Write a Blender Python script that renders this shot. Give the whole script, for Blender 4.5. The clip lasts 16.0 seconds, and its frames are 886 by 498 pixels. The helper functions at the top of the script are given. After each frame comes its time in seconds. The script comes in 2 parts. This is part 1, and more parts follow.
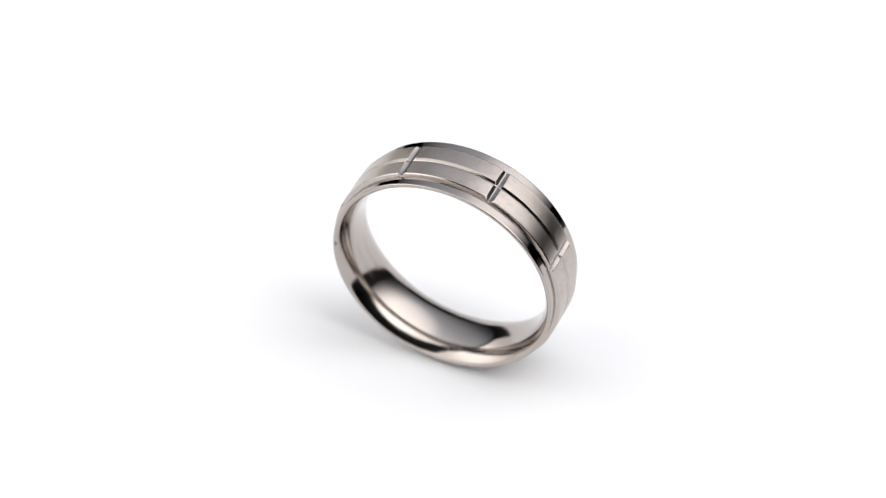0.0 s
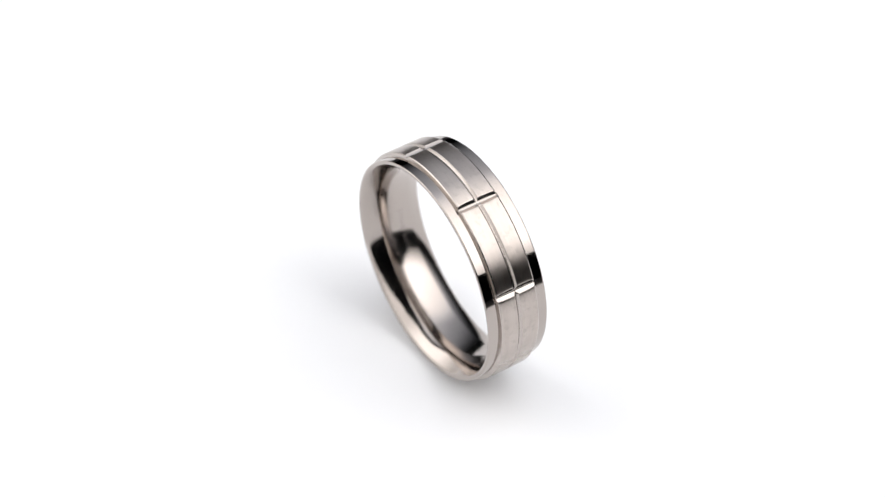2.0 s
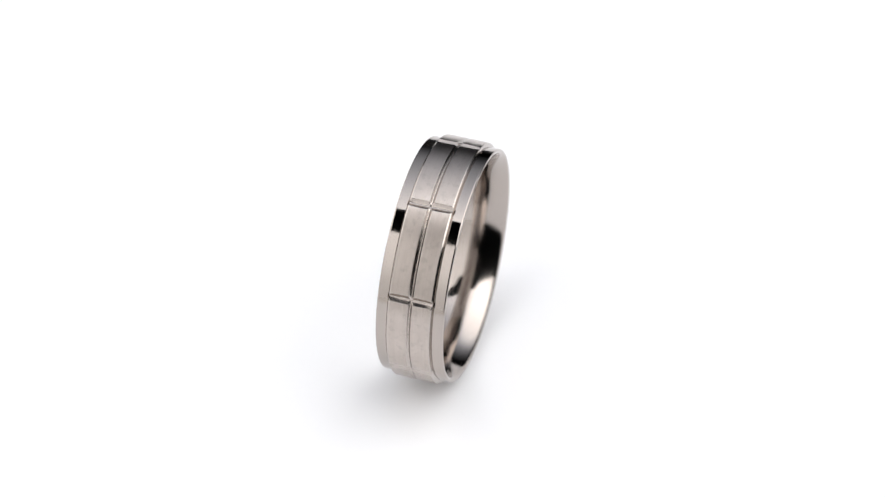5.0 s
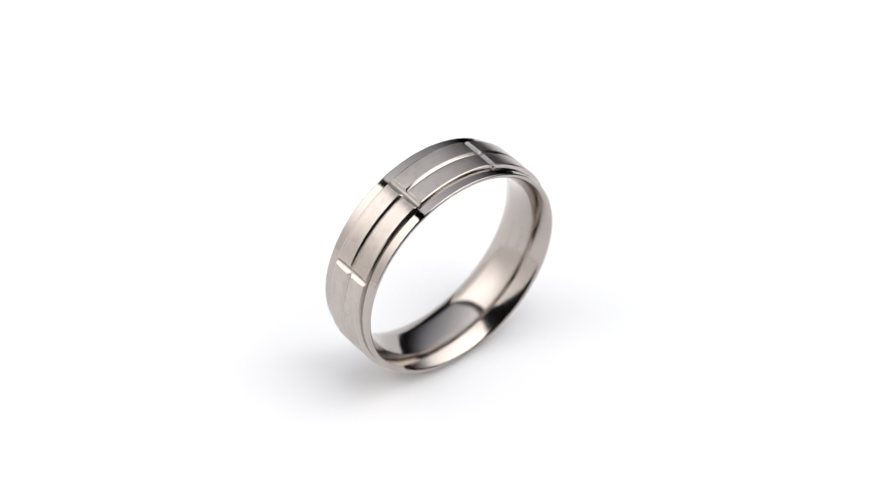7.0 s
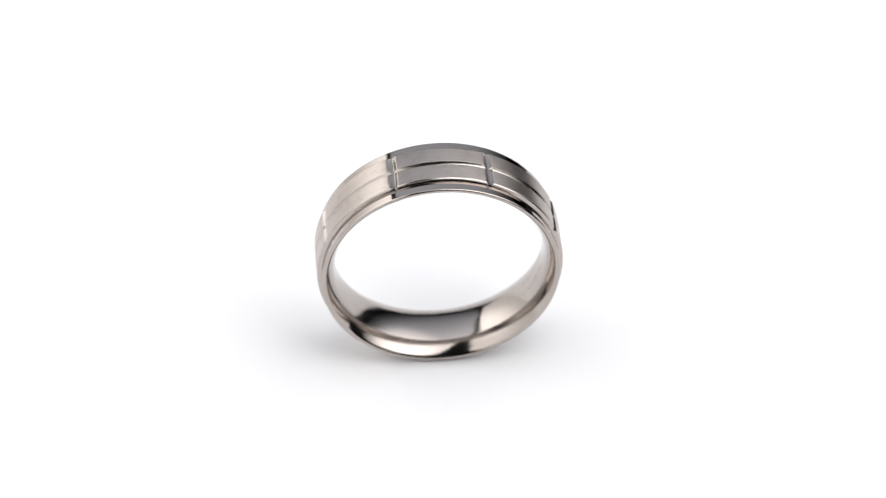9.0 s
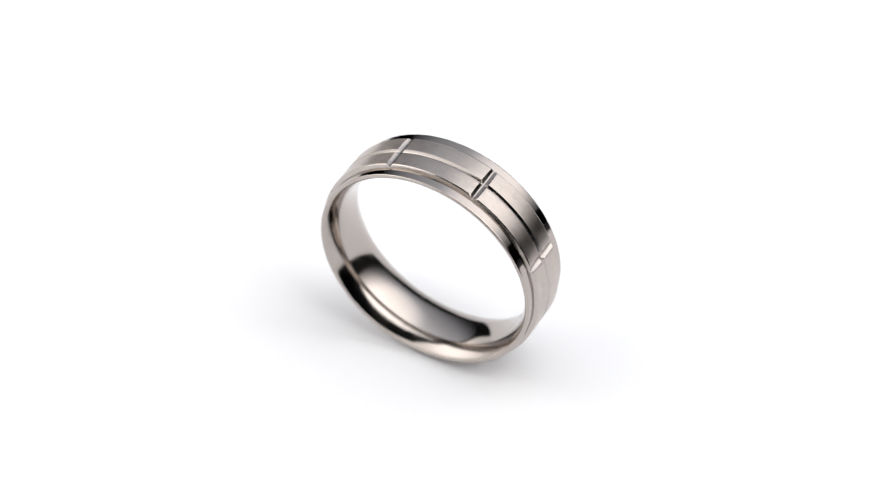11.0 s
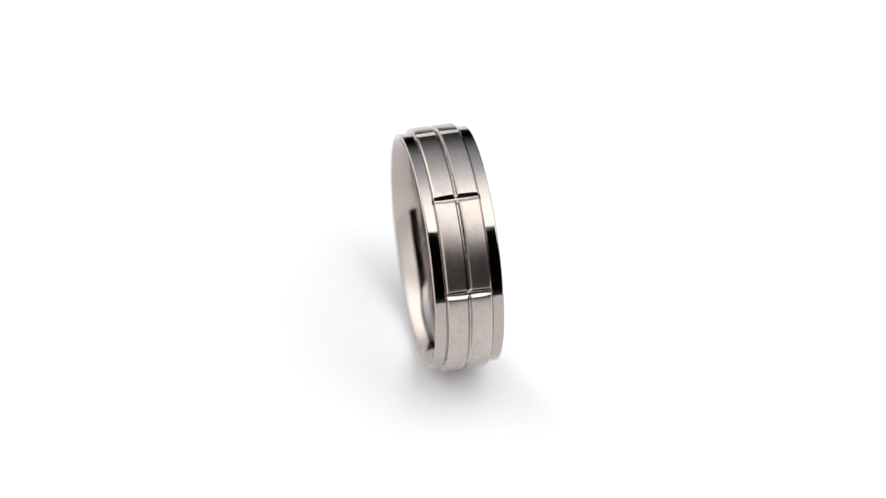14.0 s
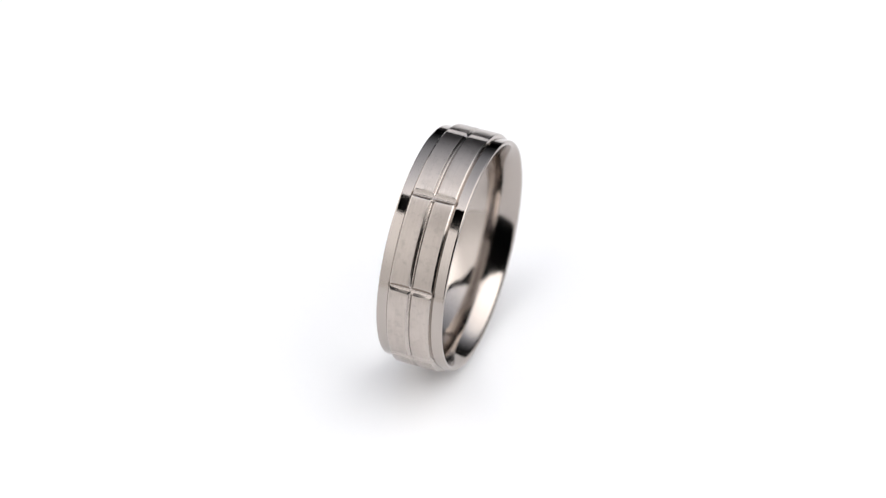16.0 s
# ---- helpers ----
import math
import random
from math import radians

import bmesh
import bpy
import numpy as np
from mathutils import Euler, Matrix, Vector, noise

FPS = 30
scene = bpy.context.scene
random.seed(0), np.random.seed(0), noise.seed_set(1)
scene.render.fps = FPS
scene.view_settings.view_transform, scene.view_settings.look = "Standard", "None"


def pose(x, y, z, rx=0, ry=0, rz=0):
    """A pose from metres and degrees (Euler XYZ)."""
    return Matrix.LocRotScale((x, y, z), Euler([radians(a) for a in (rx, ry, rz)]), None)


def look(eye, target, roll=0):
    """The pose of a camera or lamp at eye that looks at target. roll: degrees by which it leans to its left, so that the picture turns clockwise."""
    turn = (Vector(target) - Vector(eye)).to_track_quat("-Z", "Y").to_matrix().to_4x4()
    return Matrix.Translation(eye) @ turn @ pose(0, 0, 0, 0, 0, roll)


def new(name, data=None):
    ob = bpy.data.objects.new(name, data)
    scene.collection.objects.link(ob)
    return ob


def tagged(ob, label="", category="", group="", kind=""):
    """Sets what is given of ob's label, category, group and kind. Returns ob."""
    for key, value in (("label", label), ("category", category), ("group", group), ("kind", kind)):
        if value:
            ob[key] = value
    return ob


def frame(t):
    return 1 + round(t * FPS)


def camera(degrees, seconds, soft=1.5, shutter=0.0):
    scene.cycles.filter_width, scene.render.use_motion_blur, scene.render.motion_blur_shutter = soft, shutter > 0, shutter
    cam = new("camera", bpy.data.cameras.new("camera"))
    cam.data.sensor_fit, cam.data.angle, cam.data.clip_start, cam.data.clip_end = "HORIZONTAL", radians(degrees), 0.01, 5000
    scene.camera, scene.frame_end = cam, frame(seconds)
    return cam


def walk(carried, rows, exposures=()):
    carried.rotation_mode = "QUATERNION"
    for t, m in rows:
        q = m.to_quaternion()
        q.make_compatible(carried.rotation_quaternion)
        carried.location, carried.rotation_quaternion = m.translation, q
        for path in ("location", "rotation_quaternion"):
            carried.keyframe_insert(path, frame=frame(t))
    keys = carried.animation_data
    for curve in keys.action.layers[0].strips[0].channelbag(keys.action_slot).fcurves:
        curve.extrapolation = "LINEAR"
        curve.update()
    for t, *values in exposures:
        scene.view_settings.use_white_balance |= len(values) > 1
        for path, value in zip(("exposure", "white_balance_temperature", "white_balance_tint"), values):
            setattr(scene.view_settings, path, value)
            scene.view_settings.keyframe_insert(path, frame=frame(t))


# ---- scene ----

R_TOP = 0.01087      # outer radius over the raised panels
R_SHOULDER = 0.01050  # radius of the polished shoulders
HALF_W = 0.00303      # half the band's width
HALF_P = 0.00203      # half the raised zone's width
BORE = 0.00922        # least radius of the bore
DISC_R = 0.100        # radius of the turntable's disc
SEGMENTS = 8

# ---- camera ----
cam = camera(15.056, 16.0, soft=1.3)
EYE = (-0.00037, -0.21198, 0.21793)
AIM = (-0.00037, 0.00026, 0.01114)
cam.data.dof.use_dof = True
cam.data.dof.focus_distance = 0.2885
cam.data.dof.aperture_fstop = 27.0
walk(cam, [(0.0, look(EYE, AIM, 0.304)), (16.0, look(EYE, AIM, 0.304))])


def turn_at(t):
    """The turntable's angle in degrees."""
    s = (t - 8.0) / 8.0
    return -21.074 + -17.0914 * t + 0.709 * s * s + 3.597 * s ** 3


RING_OFF = Vector((0.00076, -0.00006, R_TOP))
RING_ROLL = -0.78

# ---- world and light ----
world = bpy.data.worlds.new("dark_room")
world.use_nodes = True
world.node_tree.nodes["Background"].inputs[0].default_value = (0.5, 0.5, 0.52, 1)
world.node_tree.nodes["Background"].inputs[1].default_value = 0.004
scene.world = world
scene.view_settings.exposure = 0.175
TOP_GLOW = 2.4    # radiance of the canopy along its front edge
TOP_FADE = 0.14    # share of that left at its back
SIDE_GLOW = 1.08  # radiance of the side screen at its foot


# ---- materials ----
def material(name):
    m = bpy.data.materials.new(name)
    m.use_nodes = True
    nt = m.node_tree
    return m, nt, nt.nodes["Principled BSDF"]


def node(nt, kind, **inputs):
    n = nt.nodes.new(kind)
    for key, value in inputs.items():
        n.inputs[key.replace("_", " ")].default_value = value
    return n


def ramp(nt, source, lo, hi, a, b):
    n = nt.nodes.new("ShaderNodeMapRange")
    nt.links.new(source, n.inputs[0])
    for i, v in enumerate((lo, hi, a, b)):
        n.inputs[i + 1].default_value = v
    return n.outputs[0]


def polished_metal(name, low, high, colour=(0.445, 0.400, 0.370, 1)):
    m, nt, b = material(name)
    b.inputs["Metallic"].default_value = 1
    b.inputs["Base Color"].default_value = colour
    tc = node(nt, "ShaderNodeTexCoord")
    smear = node(nt, "ShaderNodeTexNoise", Scale=500.0, Detail=4.0)
    nt.links.new(tc.outputs["Object"], smear.inputs["Vector"])
    nt.links.new(ramp(nt, smear.outputs[0], 0.3, 0.7, low, high), b.inputs["Roughness"])
    ripple = node(nt, "ShaderNodeTexNoise", Scale=900.0, Detail=2.0)
    nt.links.new(tc.outputs["Object"], ripple.inputs["Vector"])
    bump = node(nt, "ShaderNodeBump", Strength=0.05, Distance=0.00002)
    nt.links.new(ripple.outputs[0], bump.inputs["Height"])
    nt.links.new(bump.outputs[0], b.inputs["Normal"])
    return m


def brushed_metal():
    m, nt, b = material("satin_brushed_titanium")
    b.inputs["Metallic"].default_value = 1
    tc = node(nt, "ShaderNodeTexCoord")
    info = node(nt, "ShaderNodeObjectInfo")
    shift = node(nt, "ShaderNodeVectorMath")
    shift.operation = "ADD"
    nt.links.new(tc.outputs["Object"], shift.inputs[0])
    nt.links.new(info.outputs["Random"], shift.inputs[1])
    # brushing runs round the band: fine across the width, long along it
    stretch = node(nt, "ShaderNodeMapping", Scale=(150.0, 6000.0, 150.0))
    nt.links.new(shift.outputs[0], stretch.inputs["Vector"])
    lines = node(nt, "ShaderNodeTexNoise", Scale=1.0, Detail=5.0)
    nt.links.new(stretch.outputs[0], lines.inputs["Vector"])
    cloud = node(nt, "ShaderNodeTexNoise", Scale=420.0, Detail=5.0)
    nt.links.new(shift.outputs[0], cloud.inputs["Vector"])
    mix = node(nt, "ShaderNodeMath")
    mix.operation = "MULTIPLY_ADD"
    nt.links.new(lines.outputs[0], mix.inputs[0])
    mix.inputs[1].default_value = 0.5
    nt.links.new(cloud.outputs[0], mix.inputs[2])
    nt.links.new(ramp(nt, mix.outputs[0], 0.55, 0.95, 0.275, 0.31), b.inputs["Roughness"])
    tint = node(nt, "ShaderNodeMix")
    tint.data_type = "RGBA"
    nt.links.new(ramp(nt, mix.outputs[0], 0.60, 0.90, 0.0, 1.0), tint.inputs[0])
    tint.inputs[6].default_value = (0.480, 0.426, 0.390, 1)
    tint.inputs[7].default_value = (0.535, 0.478, 0.441, 1)
    # handling smudges, and sparse pin-prick pits
    smudge = node(nt, "ShaderNodeTexNoise", Scale=1500.0, Detail=7.0, Roughness=0.62)
    nt.links.new(shift.outputs[0], smudge.inputs["Vector"])
    pits = node(nt, "ShaderNodeTexNoise", Scale=7500.0, Detail=2.0)
    nt.links.new(shift.outputs[0], pits.inputs["Vector"])
    colour = tint.outputs[2]
    for source, lo, hi, share in ((smudge, 0.52, 0.70, 0.42), (pits, 0.68, 0.73, 0.5)):
        worn = node(nt, "ShaderNodeMix")
        worn.data_type = "RGBA"
        nt.links.new(ramp(nt, source.outputs[0], lo, hi, 0.0, share), worn.inputs[0])
        nt.links.new(colour, worn.inputs[6])
        worn.inputs[7].default_value = (0.30, 0.268, 0.245, 1)
        colour = worn.outputs[2]
    # short drag marks left by the cutter beside the cross grooves
    xyz = node(nt, "ShaderNodeSeparateXYZ")
    nt.links.new(tc.outputs["Object"], xyz.inputs[0])
    along = node(nt, "ShaderNodeMath")
    along.operation = "ABSOLUTE"
    nt.links.new(xyz.outputs[0], along.inputs[0])
    drag = node(nt, "ShaderNodeMapping", Scale=(900.0, 9000.0, 900.0))
    nt.links.new(shift.outputs[0], drag.inputs["Vector"])
    marks = node(nt, "ShaderNodeTexNoise", Scale=1.0, Detail=3.0)
    nt.links.new(drag.outputs[0], marks.inputs["Vector"])
    both = node(nt, "ShaderNodeMath")
    both.operation = "MULTIPLY"
    nt.links.new(ramp(nt, along.outputs[0], R_TOP * 0.27, R_TOP * 0.35, 0.0, 0.5), both.inputs[0])
    nt.links.new(ramp(nt, marks.outputs[0], 0.55, 0.64, 0.0, 1.0), both.inputs[1])
    scored = node(nt, "ShaderNodeMix")
    scored.data_type = "RGBA"
    nt.links.new(both.outputs[0], scored.inputs[0])
    nt.links.new(colour, scored.inputs[6])
    scored.inputs[7].default_value = (0.66, 0.61, 0.575, 1)
    nt.links.new(scored.outputs[2], b.inputs["Base Color"])
    bump = node(nt, "ShaderNodeBump", Strength=0.006, Distance=0.00002)
    nt.links.new(lines.outputs[0], bump.inputs["Height"])
    nt.links.new(bump.outputs[0], b.inputs["Normal"])
    # the brushing spreads reflections across the band's width
    axis = node(nt, "ShaderNodeVectorTransform")
    axis.vector_type, axis.convert_from, axis.convert_to = "VECTOR", "OBJECT", "WORLD"
    axis.inputs[0].default_value = (0, 1, 0)
    nt.links.new(axis.outputs[0], b.inputs["Tangent"])
    b.inputs["Anisotropic"].default_value = 0.82
    return m


def matte(name, colour, rough, grain=0.06, scale=40.0, bump_mm=0.0):
    m, nt, b = material(name)
    tc = node(nt, "ShaderNodeTexCoord")
    n = node(nt, "ShaderNodeTexNoise", Scale=scale, Detail=6.0)
    nt.links.new(tc.outputs["Object"], n.inputs["Vector"])
    mix = node(nt, "ShaderNodeMix")
    mix.data_type = "RGBA"
    nt.links.new(n.outputs[0], mix.inputs[0])
    mix.inputs[6].default_value = (*[c * (1 - grain) for c in colour], 1)
    mix.inputs[7].default_value = (*[min(1, c * (1 + grain)) for c in colour], 1)
    nt.links.new(mix.outputs[2], b.inputs["Base Color"])
    b.inputs["Roughness"].default_value = rough
    if bump_mm:
        bump = node(nt, "ShaderNodeBump", Strength=0.3, Distance=bump_mm / 1000)
        nt.links.new(n.outputs[0], bump.inputs["Height"])
        nt.links.new(bump.outputs[0], b.inputs["Normal"])
    return m


def glowing(name, colour, cool, glow, fade, axis, lamp=(0, 0, 1), hot=0.0, wide=0.6, foot=1.0):
    """A lit diffuser: its glow changes from end to end along one axis of its mesh, turning cooler where it fades,
    and swells where the lamp stands behind it. foot: the share of its light that is left at table height."""
    m = bpy.data.materials.new(name)
    m.use_nodes = True
    nt = m.node_tree
    nt.nodes.remove(nt.nodes["Principled BSDF"])
    tc = node(nt, "ShaderNodeTexCoord")
    xyz = node(nt, "ShaderNodeSeparateXYZ")
    nt.links.new(tc.outputs["Generated"], xyz.inputs[0])
    near = node(nt, "ShaderNodeVectorMath")
    near.operation = "DOT_PRODUCT"
    nt.links.new(tc.outputs["Object"], near.inputs[0])
    near.inputs[1].default_value = Vector(lamp).normalized() / DOME
    swell = nt.nodes.new("ShaderNodeMapRange")
    swell.interpolation_type = "SMOOTHERSTEP"
    nt.links.new(near.outputs["Value"], swell.inputs[0])
    for i, v in enumerate((wide, 1.0, 0.0, hot)):
        swell.inputs[i + 1].default_value = v
    total = node(nt, "ShaderNodeMath")
    total.operation = "ADD"
    fall = node(nt, "ShaderNodeMath")
    fall.operation = "POWER"
    nt.links.new(ramp(nt, xyz.outputs[axis], 0.0, 1.0, 1.0, fade), fall.inputs[0])
    fall.inputs[1].default_value = 1.3
    level = node(nt, "ShaderNodeMath")
    level.operation = "MULTIPLY"
    nt.links.new(fall.outputs[0], level.inputs[0])
    level.inputs[1].default_value = glow
    nt.links.new(level.outputs[0], total.inputs[0])
    nt.links.new(swell.outputs[0], total.inputs[1])
    tone = node(nt, "ShaderNodeMix")
    tone.data_type = "RGBA"
    nt.links.new(ramp(nt, total.outputs[0], 0.1, glow * 0.8, 0.0, 1.0), tone.inputs[0])
    tone.inputs[6].default_value = (*cool, 1)
    tone.inputs[7].default_value = (*colour, 1)
    em = node(nt, "ShaderNodeEmission")
    nt.links.new(tone.outputs[2], em.inputs["Color"])
    height = node(nt, "ShaderNodeSeparateXYZ")
    nt.links.new(tc.outputs["Object"], height.inputs[0])
    rise = nt.nodes.new("ShaderNodeMapRange")
    rise.interpolation_type = "SMOOTHSTEP"
    nt.links.new(height.outputs[2], rise.inputs[0])
    for i, v in enumerate((0.15 * DOME, 0.62 * DOME, foot, 1.0)):
        rise.inputs[i + 1].default_value = v
    power = node(nt, "ShaderNodeMath")
    power.operation = "MULTIPLY"
    nt.links.new(total.outputs[0], power.inputs[0])
    nt.links.new(rise.outputs[0], power.inputs[1])
    nt.links.new(power.outputs[0], em.inputs["Strength"])
    nt.links.new(em.outputs[0], nt.nodes["Material Output"].inputs["Surface"])
    return m


DOME = 0.5    # radius of the diffusing canopy
POLISHED = polished_metal("polished_titanium", 0.05, 0.10)
ETCHED = polished_metal("etched_titanium", 0.20, 0.28, (0.425, 0.383, 0.356, 1))
BORE_POLISH = polished_metal("buffed_titanium", 0.09, 0.15)
MILLED = polished_metal("milled_titanium", 0.14, 0.22, (0.47, 0.425, 0.395, 1))
BRUSHED = brushed_metal()
WHITE_DISC = matte("white_acrylic", (0.92, 0.924, 0.938), 0.5, 0.01, 60.0)
CARD = matte("white_card_board", (0.85, 0.84, 0.82), 0.7, 0.02, 30.0)
DARK_TABLE = matte("black_table_laminate", (0.018, 0.018, 0.02), 0.5, 0.2, 25.0, 0.2)
DARK_WALL = matte("dark_grey_wall_paint", (0.024, 0.03, 0.04), 0.85, 0.1, 8.0, 0.5)
DARK_FLOOR = matte("dark_studio_floor", (0.04, 0.037, 0.035), 0.6, 0.2, 6.0, 0.5)
DARK_SHELL = matte("black_fabric_shell", (0.02, 0.02, 0.02), 0.8, 0.15, 90.0, 0.2)
BLACK_METAL = matte("black_powder_coat", (0.025, 0.025, 0.025), 0.45, 0.1, 200.0)
TOP_DIFFUSER = glowing("overhead_diffuser_glow", (1.0, 0.99, 0.99), (0.91, 0.985, 1.13), TOP_GLOW, TOP_FADE, 1, (0.60, 0.08, 0.79), 0.85, 0.72, 0.06)
SIDE_DIFFUSER = glowing("side_diffuser_glow", (1.0, 0.985, 0.975), (1.0, 0.985, 0.975), SIDE_GLOW, 1.2, 2, (-0.69, 0.32, 0.64), 1.0, 0.72, 0.78)


# ---- mesh tools ----
def part(name, bm, mat, parent=None, label="", smooth=False):
    me = bpy.data.meshes.new(name)
    bmesh.ops.recalc_face_normals(bm, faces=bm.faces)
    bm.to_mesh(me)
    bm.free()
    me.materials.append(mat)
    if smooth:
        me.polygons.foreach_set("use_smooth", [True] * len(me.polygons))
    ob = new(name, me)
    ob.parent = parent
    return tagged(ob, label)


def box(bm, lo, hi, bevel=0.0):
    lo, hi = Vector(lo), Vector(hi)
    made = bmesh.ops.create_cube(bm, size=1, matrix=Matrix.Translation((lo + hi) / 2) @ Matrix.Diagonal((*(hi - lo), 1)))
    if bevel:
        edges = list({e for v in made["verts"] for e in v.link_edges})
        bmesh.ops.bevel(bm, geom=edges, offset=bevel, segments=2, affect="EDGES", profile=0.5)
    return bm


def lathe(profile, steps, closed):
    """A solid turned round the y axis from (y, radius) points."""
    bm = bmesh.new()
    rings = []
    for k in range(steps):
        a = 2 * math.pi * k / steps
        rings.append([bm.verts.new((r * math.sin(a), y, r * math.cos(a))) for y, r in profile])
    n = len(profile)
    for k in range(steps):
        a, b = rings[k], rings[(k + 1) % steps]
        for i in range(n if closed else n - 1):
            j = (i + 1) % n
            bm.faces.new((a[i], b[i], b[j], a[j]))
    return bm


def between(table, x):
    """Straight-line reading of a table of (x, value) pairs."""
    for (x0, v0), (x1, v1) in zip(table, table[1:]):
        if x <= x1:
            return v0 + (v1 - v0) * (x - x0) / (x1 - x0)
    return table[-1][1]


# ---- the room ----
TABLE_TOP = -0.022
FLOOR = TABLE_TOP - 0.74
ROOM = 1.8


def build_room():
    tagged(part("floor", box(bmesh.new(), (-ROOM, -ROOM, FLOOR - 0.1), (ROOM, ROOM, FLOOR)), DARK_FLOOR), "dark matt studio floor", "floor", kind="structure")
    tagged(part("ceiling", box(bmesh.new(), (-ROOM, -ROOM, FLOOR + 2.6), (ROOM, ROOM, FLOOR + 2.7)), DARK_WALL), "dark grey painted studio ceiling", "ceiling", kind="structure")
    for name, lo, hi in (("wall_north", (-ROOM, ROOM, FLOOR), (ROOM, ROOM + 0.1, FLOOR + 2.6)),
                         ("wall_south", (-ROOM, -ROOM - 0.1, FLOOR), (ROOM, -ROOM, FLOOR + 2.6)),
                         ("wall_east", (ROOM, -ROOM, FLOOR), (ROOM + 0.1, ROOM, FLOOR + 2.6)),
                         ("wall_west", (-ROOM - 0.1, -ROOM, FLOOR), (-ROOM, ROOM, FLOOR + 2.6))):
        tagged(part(name, box(bmesh.new(), lo, hi), DARK_WALL), "dark grey painted studio wall", "wall", kind="structure")


def build_table():
    table = tagged(new("table"), "black laminate table under the turntable", "table")
    table.location = (0, 0, FLOOR)
    top = TABLE_TOP - FLOOR
    part("tabletop", box(bmesh.new(), (-0.62, -0.62, top - 0.03), (0.62, 0.62, top), 0.003), DARK_TABLE, table)
    for x in (-0.56, 0.56):
        for y in (-0.56, 0.56):
            part("leg", box(bmesh.new(), (x - 0.02, y - 0.02, 0), (x + 0.02, y + 0.02, top - 0.03), 0.002), BLACK_METAL, table)


def build_fill_card():
    """A white card on the table, cut round the turntable, that carries the light screen. Unseen; added to lighten the
    ring's reflections.
    """
    bm = bmesh.new()
    rows = []
    for az in [-156 + 3 * k for k in range(50)]:
        a = radians(az)
        rows.append([bm.verts.new((r * math.sin(a), -r * math.cos(a), z)) for r, z in ((DISC_R + 0.004, TABLE_TOP), (0.50, TABLE_TOP), (0.50, TABLE_TOP + 0.002), (DISC_R + 0.004, TABLE_TOP + 0.002))])
    for a, b in zip(rows, rows[1:]):
        for i in range(4):
            bm.faces.new((a[i], b[i], b[(i + 1) % 4], a[(i + 1) % 4]))
    bm.faces.new(rows[0])
    bm.faces.new(rows[-1])
    tagged(part("fill_card", bm, CARD), "unseen white reflector card, added round the turntable to lighten the ring's reflections", "card")


def build_turntable():
    table = tagged(new("turntable"), "round white acrylic turntable with a black base", "turntable")
    r = DISC_R
    edge = [(0.0, -0.012), (r - 0.002, -0.012), (r - 0.0006, -0.0114), (r, -0.010), (r, -0.002), (r - 0.0006, -0.0006), (r - 0.002, 0.0), (0.0, 0.0)]
    bm = bmesh.new()
    steps = 128
    rings = [[bm.verts.new((q * math.cos(2 * math.pi * k / steps), q * math.sin(2 * math.pi * k / steps), z)) for k in range(steps)] for q, z in edge[1:-1]]
    for a, b in zip(rings, rings[1:]):
        for k in range(steps):
            bm.faces.new((a[k], a[(k + 1) % steps], b[(k + 1) % steps], b[k]))
    bm.faces.new(rings[0])
    bm.faces.new(rings[-1])
    part("disc", bm, WHITE_DISC, table, "white acrylic disc")
    bm = bmesh.new()
    bmesh.ops.create_cone(bm, cap_ends=True, segments=64, radius1=0.058, radius2=0.054, depth=-TABLE_TOP - 0.012, matrix=Matrix.Translation((0, 0, (TABLE_TOP - 0.012) / 2)))
    part("base", bm, BLACK_METAL, table, "black turntable base")
    return table


# ---- the lamps ----
def on_dome(az, el, r):
    """A point of the dome: az from the camera's side, positive towards the east; el above the table; degrees."""
    a, e = radians(az), radians(el)
    return (r * math.sin(a) * math.cos(e), -r * math.cos(a) * math.cos(e), r * math.sin(e))


def patch(azs, low, high, r, steps):
    """A piece of the dome between two heights that change with the azimuth."""
    bm = bmesh.new()
    rows = []
    for az in azs:
        lo, hi = low(az), high(az)
        rows.append([bm.verts.new(on_dome(az, lo + (hi - lo) * k / steps, r)) for k in range(steps + 1)])
    for a, b in zip(rows, rows[1:]):
        for i in range(steps):
            bm.faces.new((a[i], b[i], b[i + 1], a[i + 1]))
    return bm


# lower rim of the canopy, cut high over the camera's side
RIM = ((-180, 9), (-165, 11), (-150, 20), (-138, 43), (-119, 58), (-93, 74), (-60, 79), (-30, 79), (0, 74), (14, 69), (24, 64), (36, 50), (48, 35), (60, 22), (70, 16), (92, 13), (120, 10), (180, 9))
# upper edge of the side screen
SCREEN_TOP = ((-150, 15), (-142, 30), (-133, 40), (-109, 56), (-85, 65), (-60, 65), (-47, 60), (-36, 58), (-29, 54), (-24, 45), (-20, 36), (-16, 25), (-14, 2))


def pole(parent, az, el, r):
    """A thin black pole from the table up to the dome's rim."""
    x, y, z = on_dome(az, el, r)
    bm = bmesh.new()
    bmesh.ops.create_cone(bm, cap_ends=True, segments=10, radius1=0.005, radius2=0.004, depth=z - TABLE_TOP, matrix=Matrix.Translation((x, y, (z + TABLE_TOP) / 2)))
    part("pole", bm, BLACK_METAL, parent)


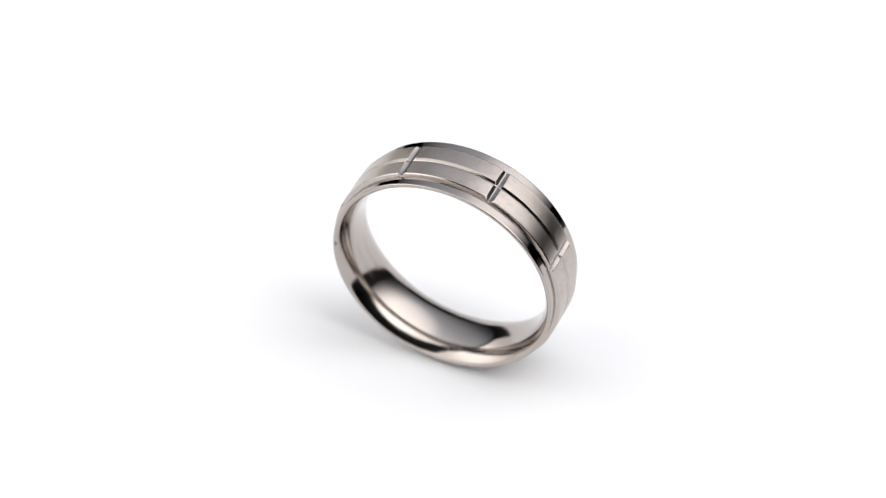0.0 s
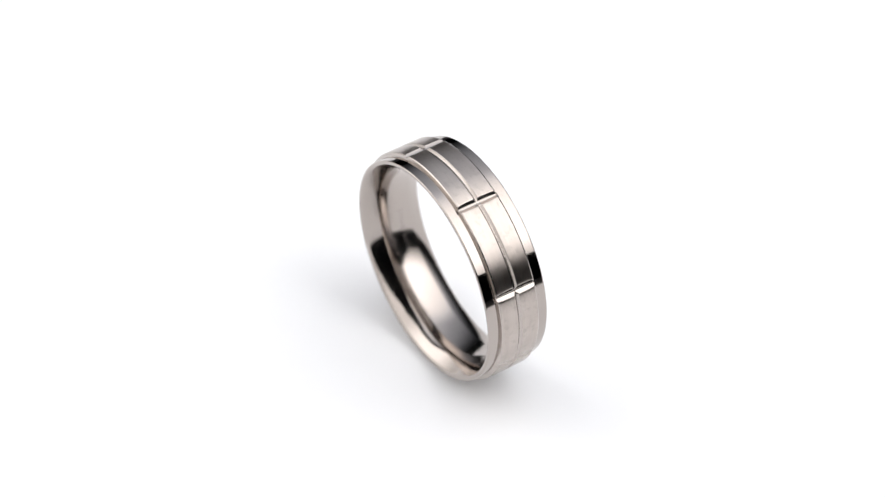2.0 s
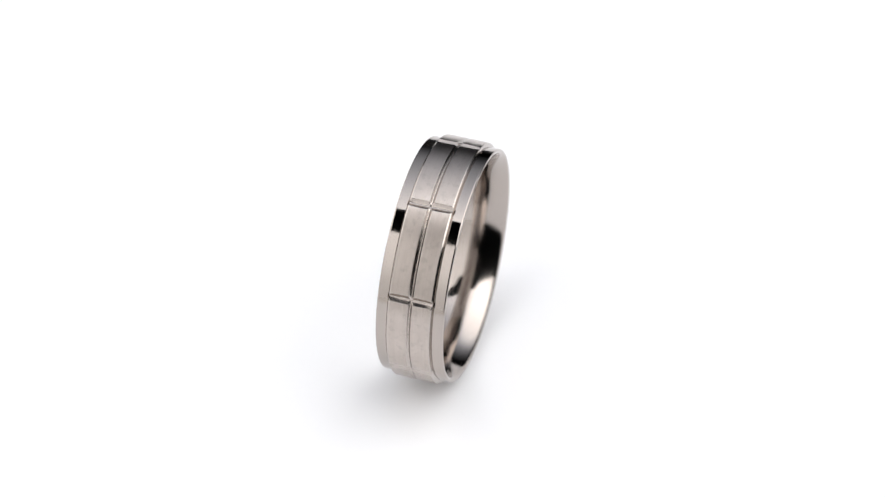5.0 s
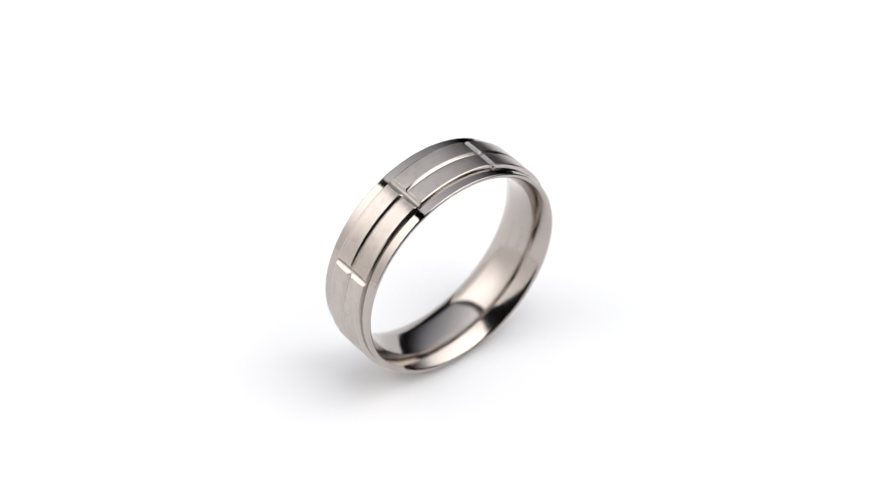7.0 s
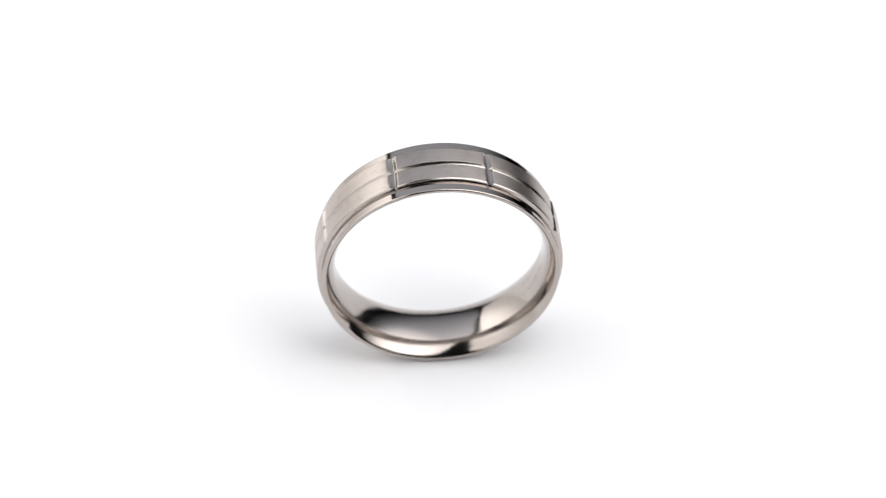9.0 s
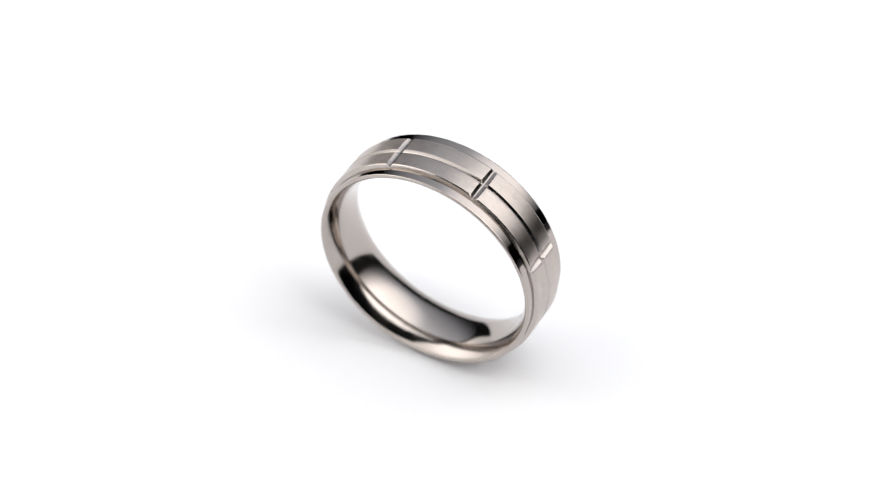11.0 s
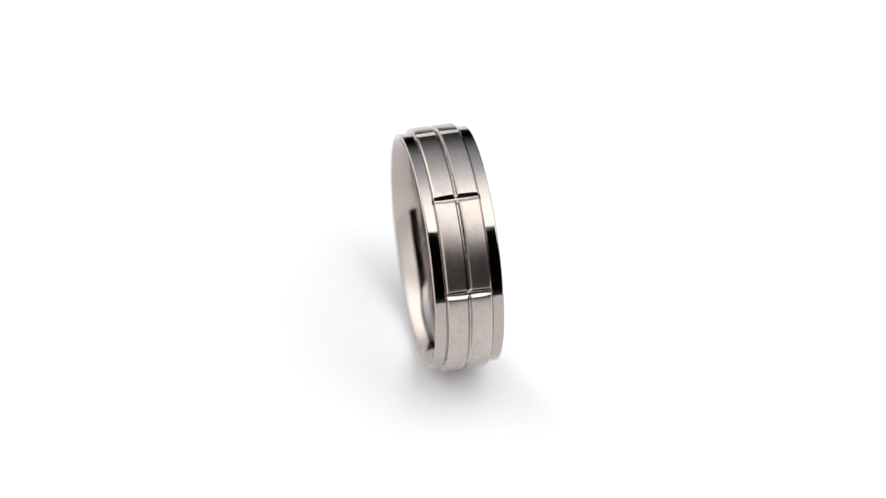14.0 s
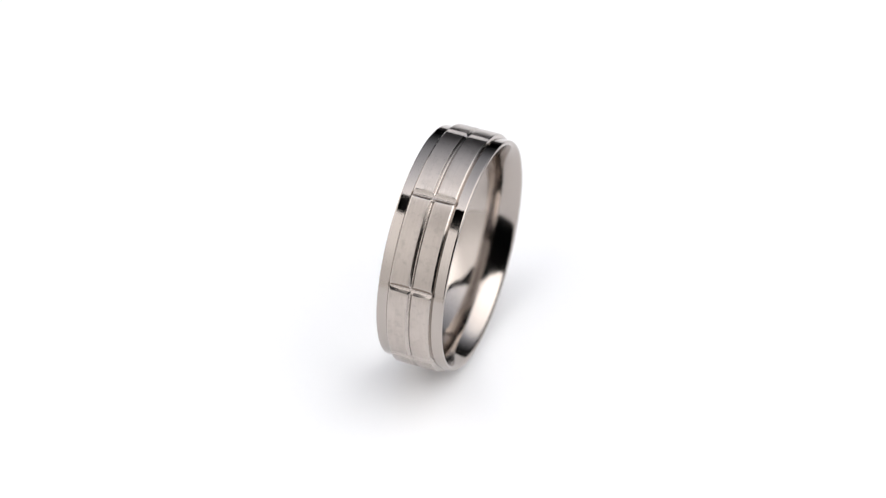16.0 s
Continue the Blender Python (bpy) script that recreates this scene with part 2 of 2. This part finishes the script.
def build_lamps():
    canopy = tagged(new("light_canopy"), "white diffusing light canopy over the turntable, lit", "softbox")
    azs = [-180 + 4 * k for k in range(91)]
    part("diffuser", patch(azs, lambda a: between(RIM, a), lambda a: 89.7, DOME, 24), TOP_DIFFUSER, canopy, "white diffuser, lit", smooth=True)
    part("shell", patch(azs, lambda a: between(RIM, a) + 0.4, lambda a: 89.7, DOME + 0.008, 24), DARK_SHELL, canopy, "black fabric shell", smooth=True)
    for az in (88, 132, 176, -168):
        pole(canopy, az, between(RIM, az) + 1, DOME + 0.004)
    screen = tagged(new("light_screen"), "curved upright diffusing light screen beside the turntable, lit", "softbox")
    azs = [-150 + 136 * k / 68 for k in range(69)]
    low = -2.35
    part("diffuser", patch(azs, lambda a: low, lambda a: between(SCREEN_TOP, a), DOME - 0.02, 16), SIDE_DIFFUSER, screen, "white diffuser, lit", smooth=True)
    part("shell", patch(azs, lambda a: low, lambda a: between(SCREEN_TOP, a) - 0.3, DOME - 0.012, 16), DARK_SHELL, screen, "black fabric shell", smooth=True)


# ---- the ring ----
def band_profile():
    """Cross-section of the band: comfort-fit bore that rolls out to the sides, flat polished shoulders."""
    w, s = HALF_W, R_SHOULDER
    bore = BORE
    # the bore's slope against the axis along its length, from the middle out
    slopes = ((0.0, 0.0), (0.0014, 12.0), (0.0016, 20.0), (0.0029, 37.0), (0.0031, 60.0), (0.00325, 90.0))
    half = [(0.0, bore)]
    n = 60
    step = slopes[-1][0] / n
    y, r = 0.0, bore
    for k in range(n):
        a = radians(between(slopes, (k + 0.5) * step))
        y += step * math.cos(a)
        r += step * math.sin(a)
        half.append((y, r))
    half = [(q * w / y, h) for q, h in half[::2]]
    half += [(w, s - 0.00014), (w, s - 0.00011), (w - 0.00002, s - 0.00006), (w - 0.00006, s - 0.00002), (w - 0.00011, s), (w - 0.00015, s), (w - 0.0002, s), (w - 0.0004, s)]
    half += [(HALF_P + 0.0002, s), (HALF_P + 0.0001, s), (HALF_P + 0.00005, s), (HALF_P + 0.00001, s - 0.00003), (HALF_P - 0.00015, s - 0.00005)]
    mirrored = [(-y, r) for y, r in reversed(half[1:])]
    return mirrored + half


def panel_mesh(side):
    """One raised panel, over an eighth of the band's round and half its width, with sloping groove walls."""
    base = R_SHOULDER - 0.00006
    span = R_TOP * math.radians(180.0 / SEGMENTS)
    gap = 0.000004
    # width and depth of the walls: cross grooves, groove round the middle, step to the shoulder
    cross, cross_deep, cross_flat = 0.00038, 0.000245, 0.16
    middle, middle_deep, middle_flat = 0.00022, 0.000185, 0.16
    outer, outer_deep = 0.00020, R_TOP - base

    def stops(lo, hi, wall_lo, wall_hi, steps):
        ends = (0.0, 0.12, 0.16, 0.5, 0.6, 0.9, 1.0, 1.15, 1.4)
        out = [lo + wall_lo * k for k in ends]
        a, b = lo + 1.4 * wall_lo, hi - 1.4 * wall_hi
        out += [a + (b - a) * k / steps for k in range(1, steps)]
        return out + [hi - wall_hi * k for k in reversed(ends)]

    def drop(d, wall, deep, flat):
        """How far a groove lowers the surface at a distance d from its middle."""
        q = min(1.0, (1 - d / wall) / (1 - flat))
        round_off = 0.10 * deep
        return deep * q + round_off if q > 0.05 else round_off * max(0.0, 1 - (0.05 - q) / 0.3) ** 2

    xs = stops(-span + gap, span - gap, cross, cross, 24)
    ys = stops(gap, HALF_P, middle, outer, 6)
    bm = bmesh.new()
    grid = []
    for x in xs:
        row = []
        for y in ys:
            # the cross groove narrows and rises towards the shoulder
            k = 1 - 0.3 * (y / HALF_P) ** 4
            d = span - abs(x)
            warped = d * k if d < cross else d if d > 1.4 * cross else k * cross + (d - cross) * (1.4 - k) / 0.4
            a = math.copysign(span - warped, x) / R_TOP
            step = max(0.0, 1 - (HALF_P - y) / outer)
            step = 0.00006 * step / 0.5 if step < 0.5 else 0.00006 + (outer_deep - 0.00006) * (step - 0.5) / 0.5
            low = max(drop(d, cross, cross_deep * k, cross_flat), drop(y, middle, middle_deep, middle_flat), step)
            r = R_TOP - 0.00002 * (y / HALF_P) ** 2 - low
            row.append(bm.verts.new((r * math.sin(a), side * y, r * math.cos(a))))
        grid.append(row)
    for a, b in zip(grid, grid[1:]):
        for i in range(len(ys) - 1):
            bm.faces.new((a[i], b[i], b[i + 1], a[i + 1]))
    # closed underneath, inside the band
    under = []
    for x in xs:
        a = x / R_TOP
        under.append([bm.verts.new(((base - 0.0002) * math.sin(a), side * y, (base - 0.0002) * math.cos(a))) for y in (ys[0], ys[-1])])
    n = len(xs) - 1
    for k in range(n):
        bm.faces.new((under[k][0], under[k + 1][0], under[k + 1][1], under[k][1]))
        bm.faces.new((under[k][0], under[k + 1][0], grid[k + 1][0], grid[k][0]))
        bm.faces.new((under[k][1], under[k + 1][1], grid[k + 1][-1], grid[k][-1]))
    bm.faces.new([under[0][0], under[0][1]] + list(reversed(grid[0])))
    bm.faces.new([under[n][0], under[n][1]] + list(reversed(grid[n])))
    bmesh.ops.recalc_face_normals(bm, faces=bm.faces)
    me = bpy.data.meshes.new("panel")
    bm.to_mesh(me)
    bm.free()
    me.materials.append(BRUSHED)
    me.materials.append(MILLED)
    for f in me.polygons:
        c = f.center
        x, y = R_TOP * math.atan2(c.x, c.z), abs(c.y)
        f.material_index = int(abs(x) > span - gap - cross or y < gap + middle or y > HALF_P - outer)
    me.polygons.foreach_set("use_smooth", [True] * len(me.polygons))
    me.set_sharp_from_angle(angle=radians(28))
    return me


def engraving(ring):
    """Faint etched marks in the bore: short bars in two rows, too small to read."""
    bore = [(y, r) for y, r in band_profile() if r < R_SHOULDER - 0.0006]
    lengths = (1.1, 0.7, 1.5, 0.9, 1.3, 0.6, 1.2, 1.4, 0.8, 1.1)
    for row, tall in ((-0.00072, 0.00019), (0.00048, 0.00024)):
        at = -99.0
        for k, length in enumerate(lengths):
            bm = bmesh.new()
            lines = []
            for j in range(4):
                a = radians(at - length * j / 3)
                line = []
                for y, lift in ((row - tall, 0.0), (row, 0.0), (row + tall, 0.0), (row + tall, 0.00003), (row, 0.00003), (row - tall, 0.00003)):
                    r = between(bore, y) - 0.000006 + lift
                    line.append(bm.verts.new((r * math.sin(a), y, r * math.cos(a))))
                lines.append(line)
            for p, q in zip(lines, lines[1:]):
                for i in range(6):
                    bm.faces.new((p[i], q[i], q[(i + 1) % 6], p[(i + 1) % 6]))
            bm.faces.new(lines[0])
            bm.faces.new(lines[-1])
            part("engraving", bm, ETCHED, ring, "faint grey etched mark" if k == 0 else "", smooth=False)
            at -= length + 1.6


def build_ring():
    ring = tagged(new("ring"), "titanium band ring with brushed grooved panels, upright on a white turntable", "ring")
    bm = lathe(band_profile(), 288, True)
    # the cutter that made the cross grooves has nicked the foot of the shoulders
    for v in bm.verts:
        off = (math.degrees(math.atan2(v.co.x, v.co.z)) - 22.5) % 45.0
        y = abs(v.co.y)
        if min(off, 45.0 - off) < 0.1 and HALF_P - 0.0002 < y < HALF_P + 0.00008 and math.hypot(v.co.x, v.co.z) > R_SHOULDER - 0.0002:
            r = math.hypot(v.co.x, v.co.z)
            scale = (r - 0.00017) / r
            v.co.x, v.co.z = v.co.x * scale, v.co.z * scale
    # one small knock on the rim
    for v in bm.verts:
        if abs(math.degrees(math.atan2(v.co.x, v.co.z)) + 88.75) < 0.6 and v.co.y < -0.00295 and abs(math.hypot(v.co.x, v.co.z) - 0.01022) < 0.00008:
            v.co.y += 0.00020
    band = part("band", bm, POLISHED, ring, "polished metal band with comfort-fit bore", smooth=True)
    band.data.set_sharp_from_angle(angle=radians(30))
    band.data.materials.append(BORE_POLISH)
    for f in band.data.polygons:
        c = f.center
        f.material_index = int(math.hypot(c.x, c.z) < R_SHOULDER - 0.0003 and abs(c.y) < HALF_W - 0.00005)
    engraving(ring)
    meshes = [panel_mesh(1), panel_mesh(-1)]
    for k in range(SEGMENTS):
        for me in meshes:
            p = new("panel", me)
            p.parent = ring
            p.matrix_basis = pose(0, 0, 0, 0, 360.0 / SEGMENTS * k, 0)
            if k == 0:
                tagged(p, "satin brushed raised panel")
    # raised bead added in place of the small drilled dimple at the groove's end
    dimple_bead = bmesh.new()
    bmesh.ops.create_icosphere(dimple_bead, subdivisions=3, radius=0.00011, matrix=Matrix.Diagonal((1.0, 0.9, 0.8, 1.0)))
    bead = part("dimple_bead", dimple_bead, POLISHED, ring, "tiny bright metal bead in place of the dimple at the groove's end", smooth=True)
    bead.matrix_basis = pose(0, 0, 0, 0, -24.5, 0) @ Matrix.Translation((0, 0, R_TOP - 0.00012))
    return ring


build_room()
build_table()
build_fill_card()
turntable = build_turntable()
build_lamps()
ring = build_ring()


# ---- movement ----
def motions():
    times = [0.5 * k for k in range(33)]
    walk(turntable, [(t, pose(0, 0, 0, 0, 0, turn_at(t))) for t in times])
    walk(ring, [(t, pose(0, 0, 0, 0, 0, turn_at(t)) @ Matrix.Translation(RING_OFF) @ pose(0, 0, 0, 0, RING_ROLL, 0)) for t in times])


motions()
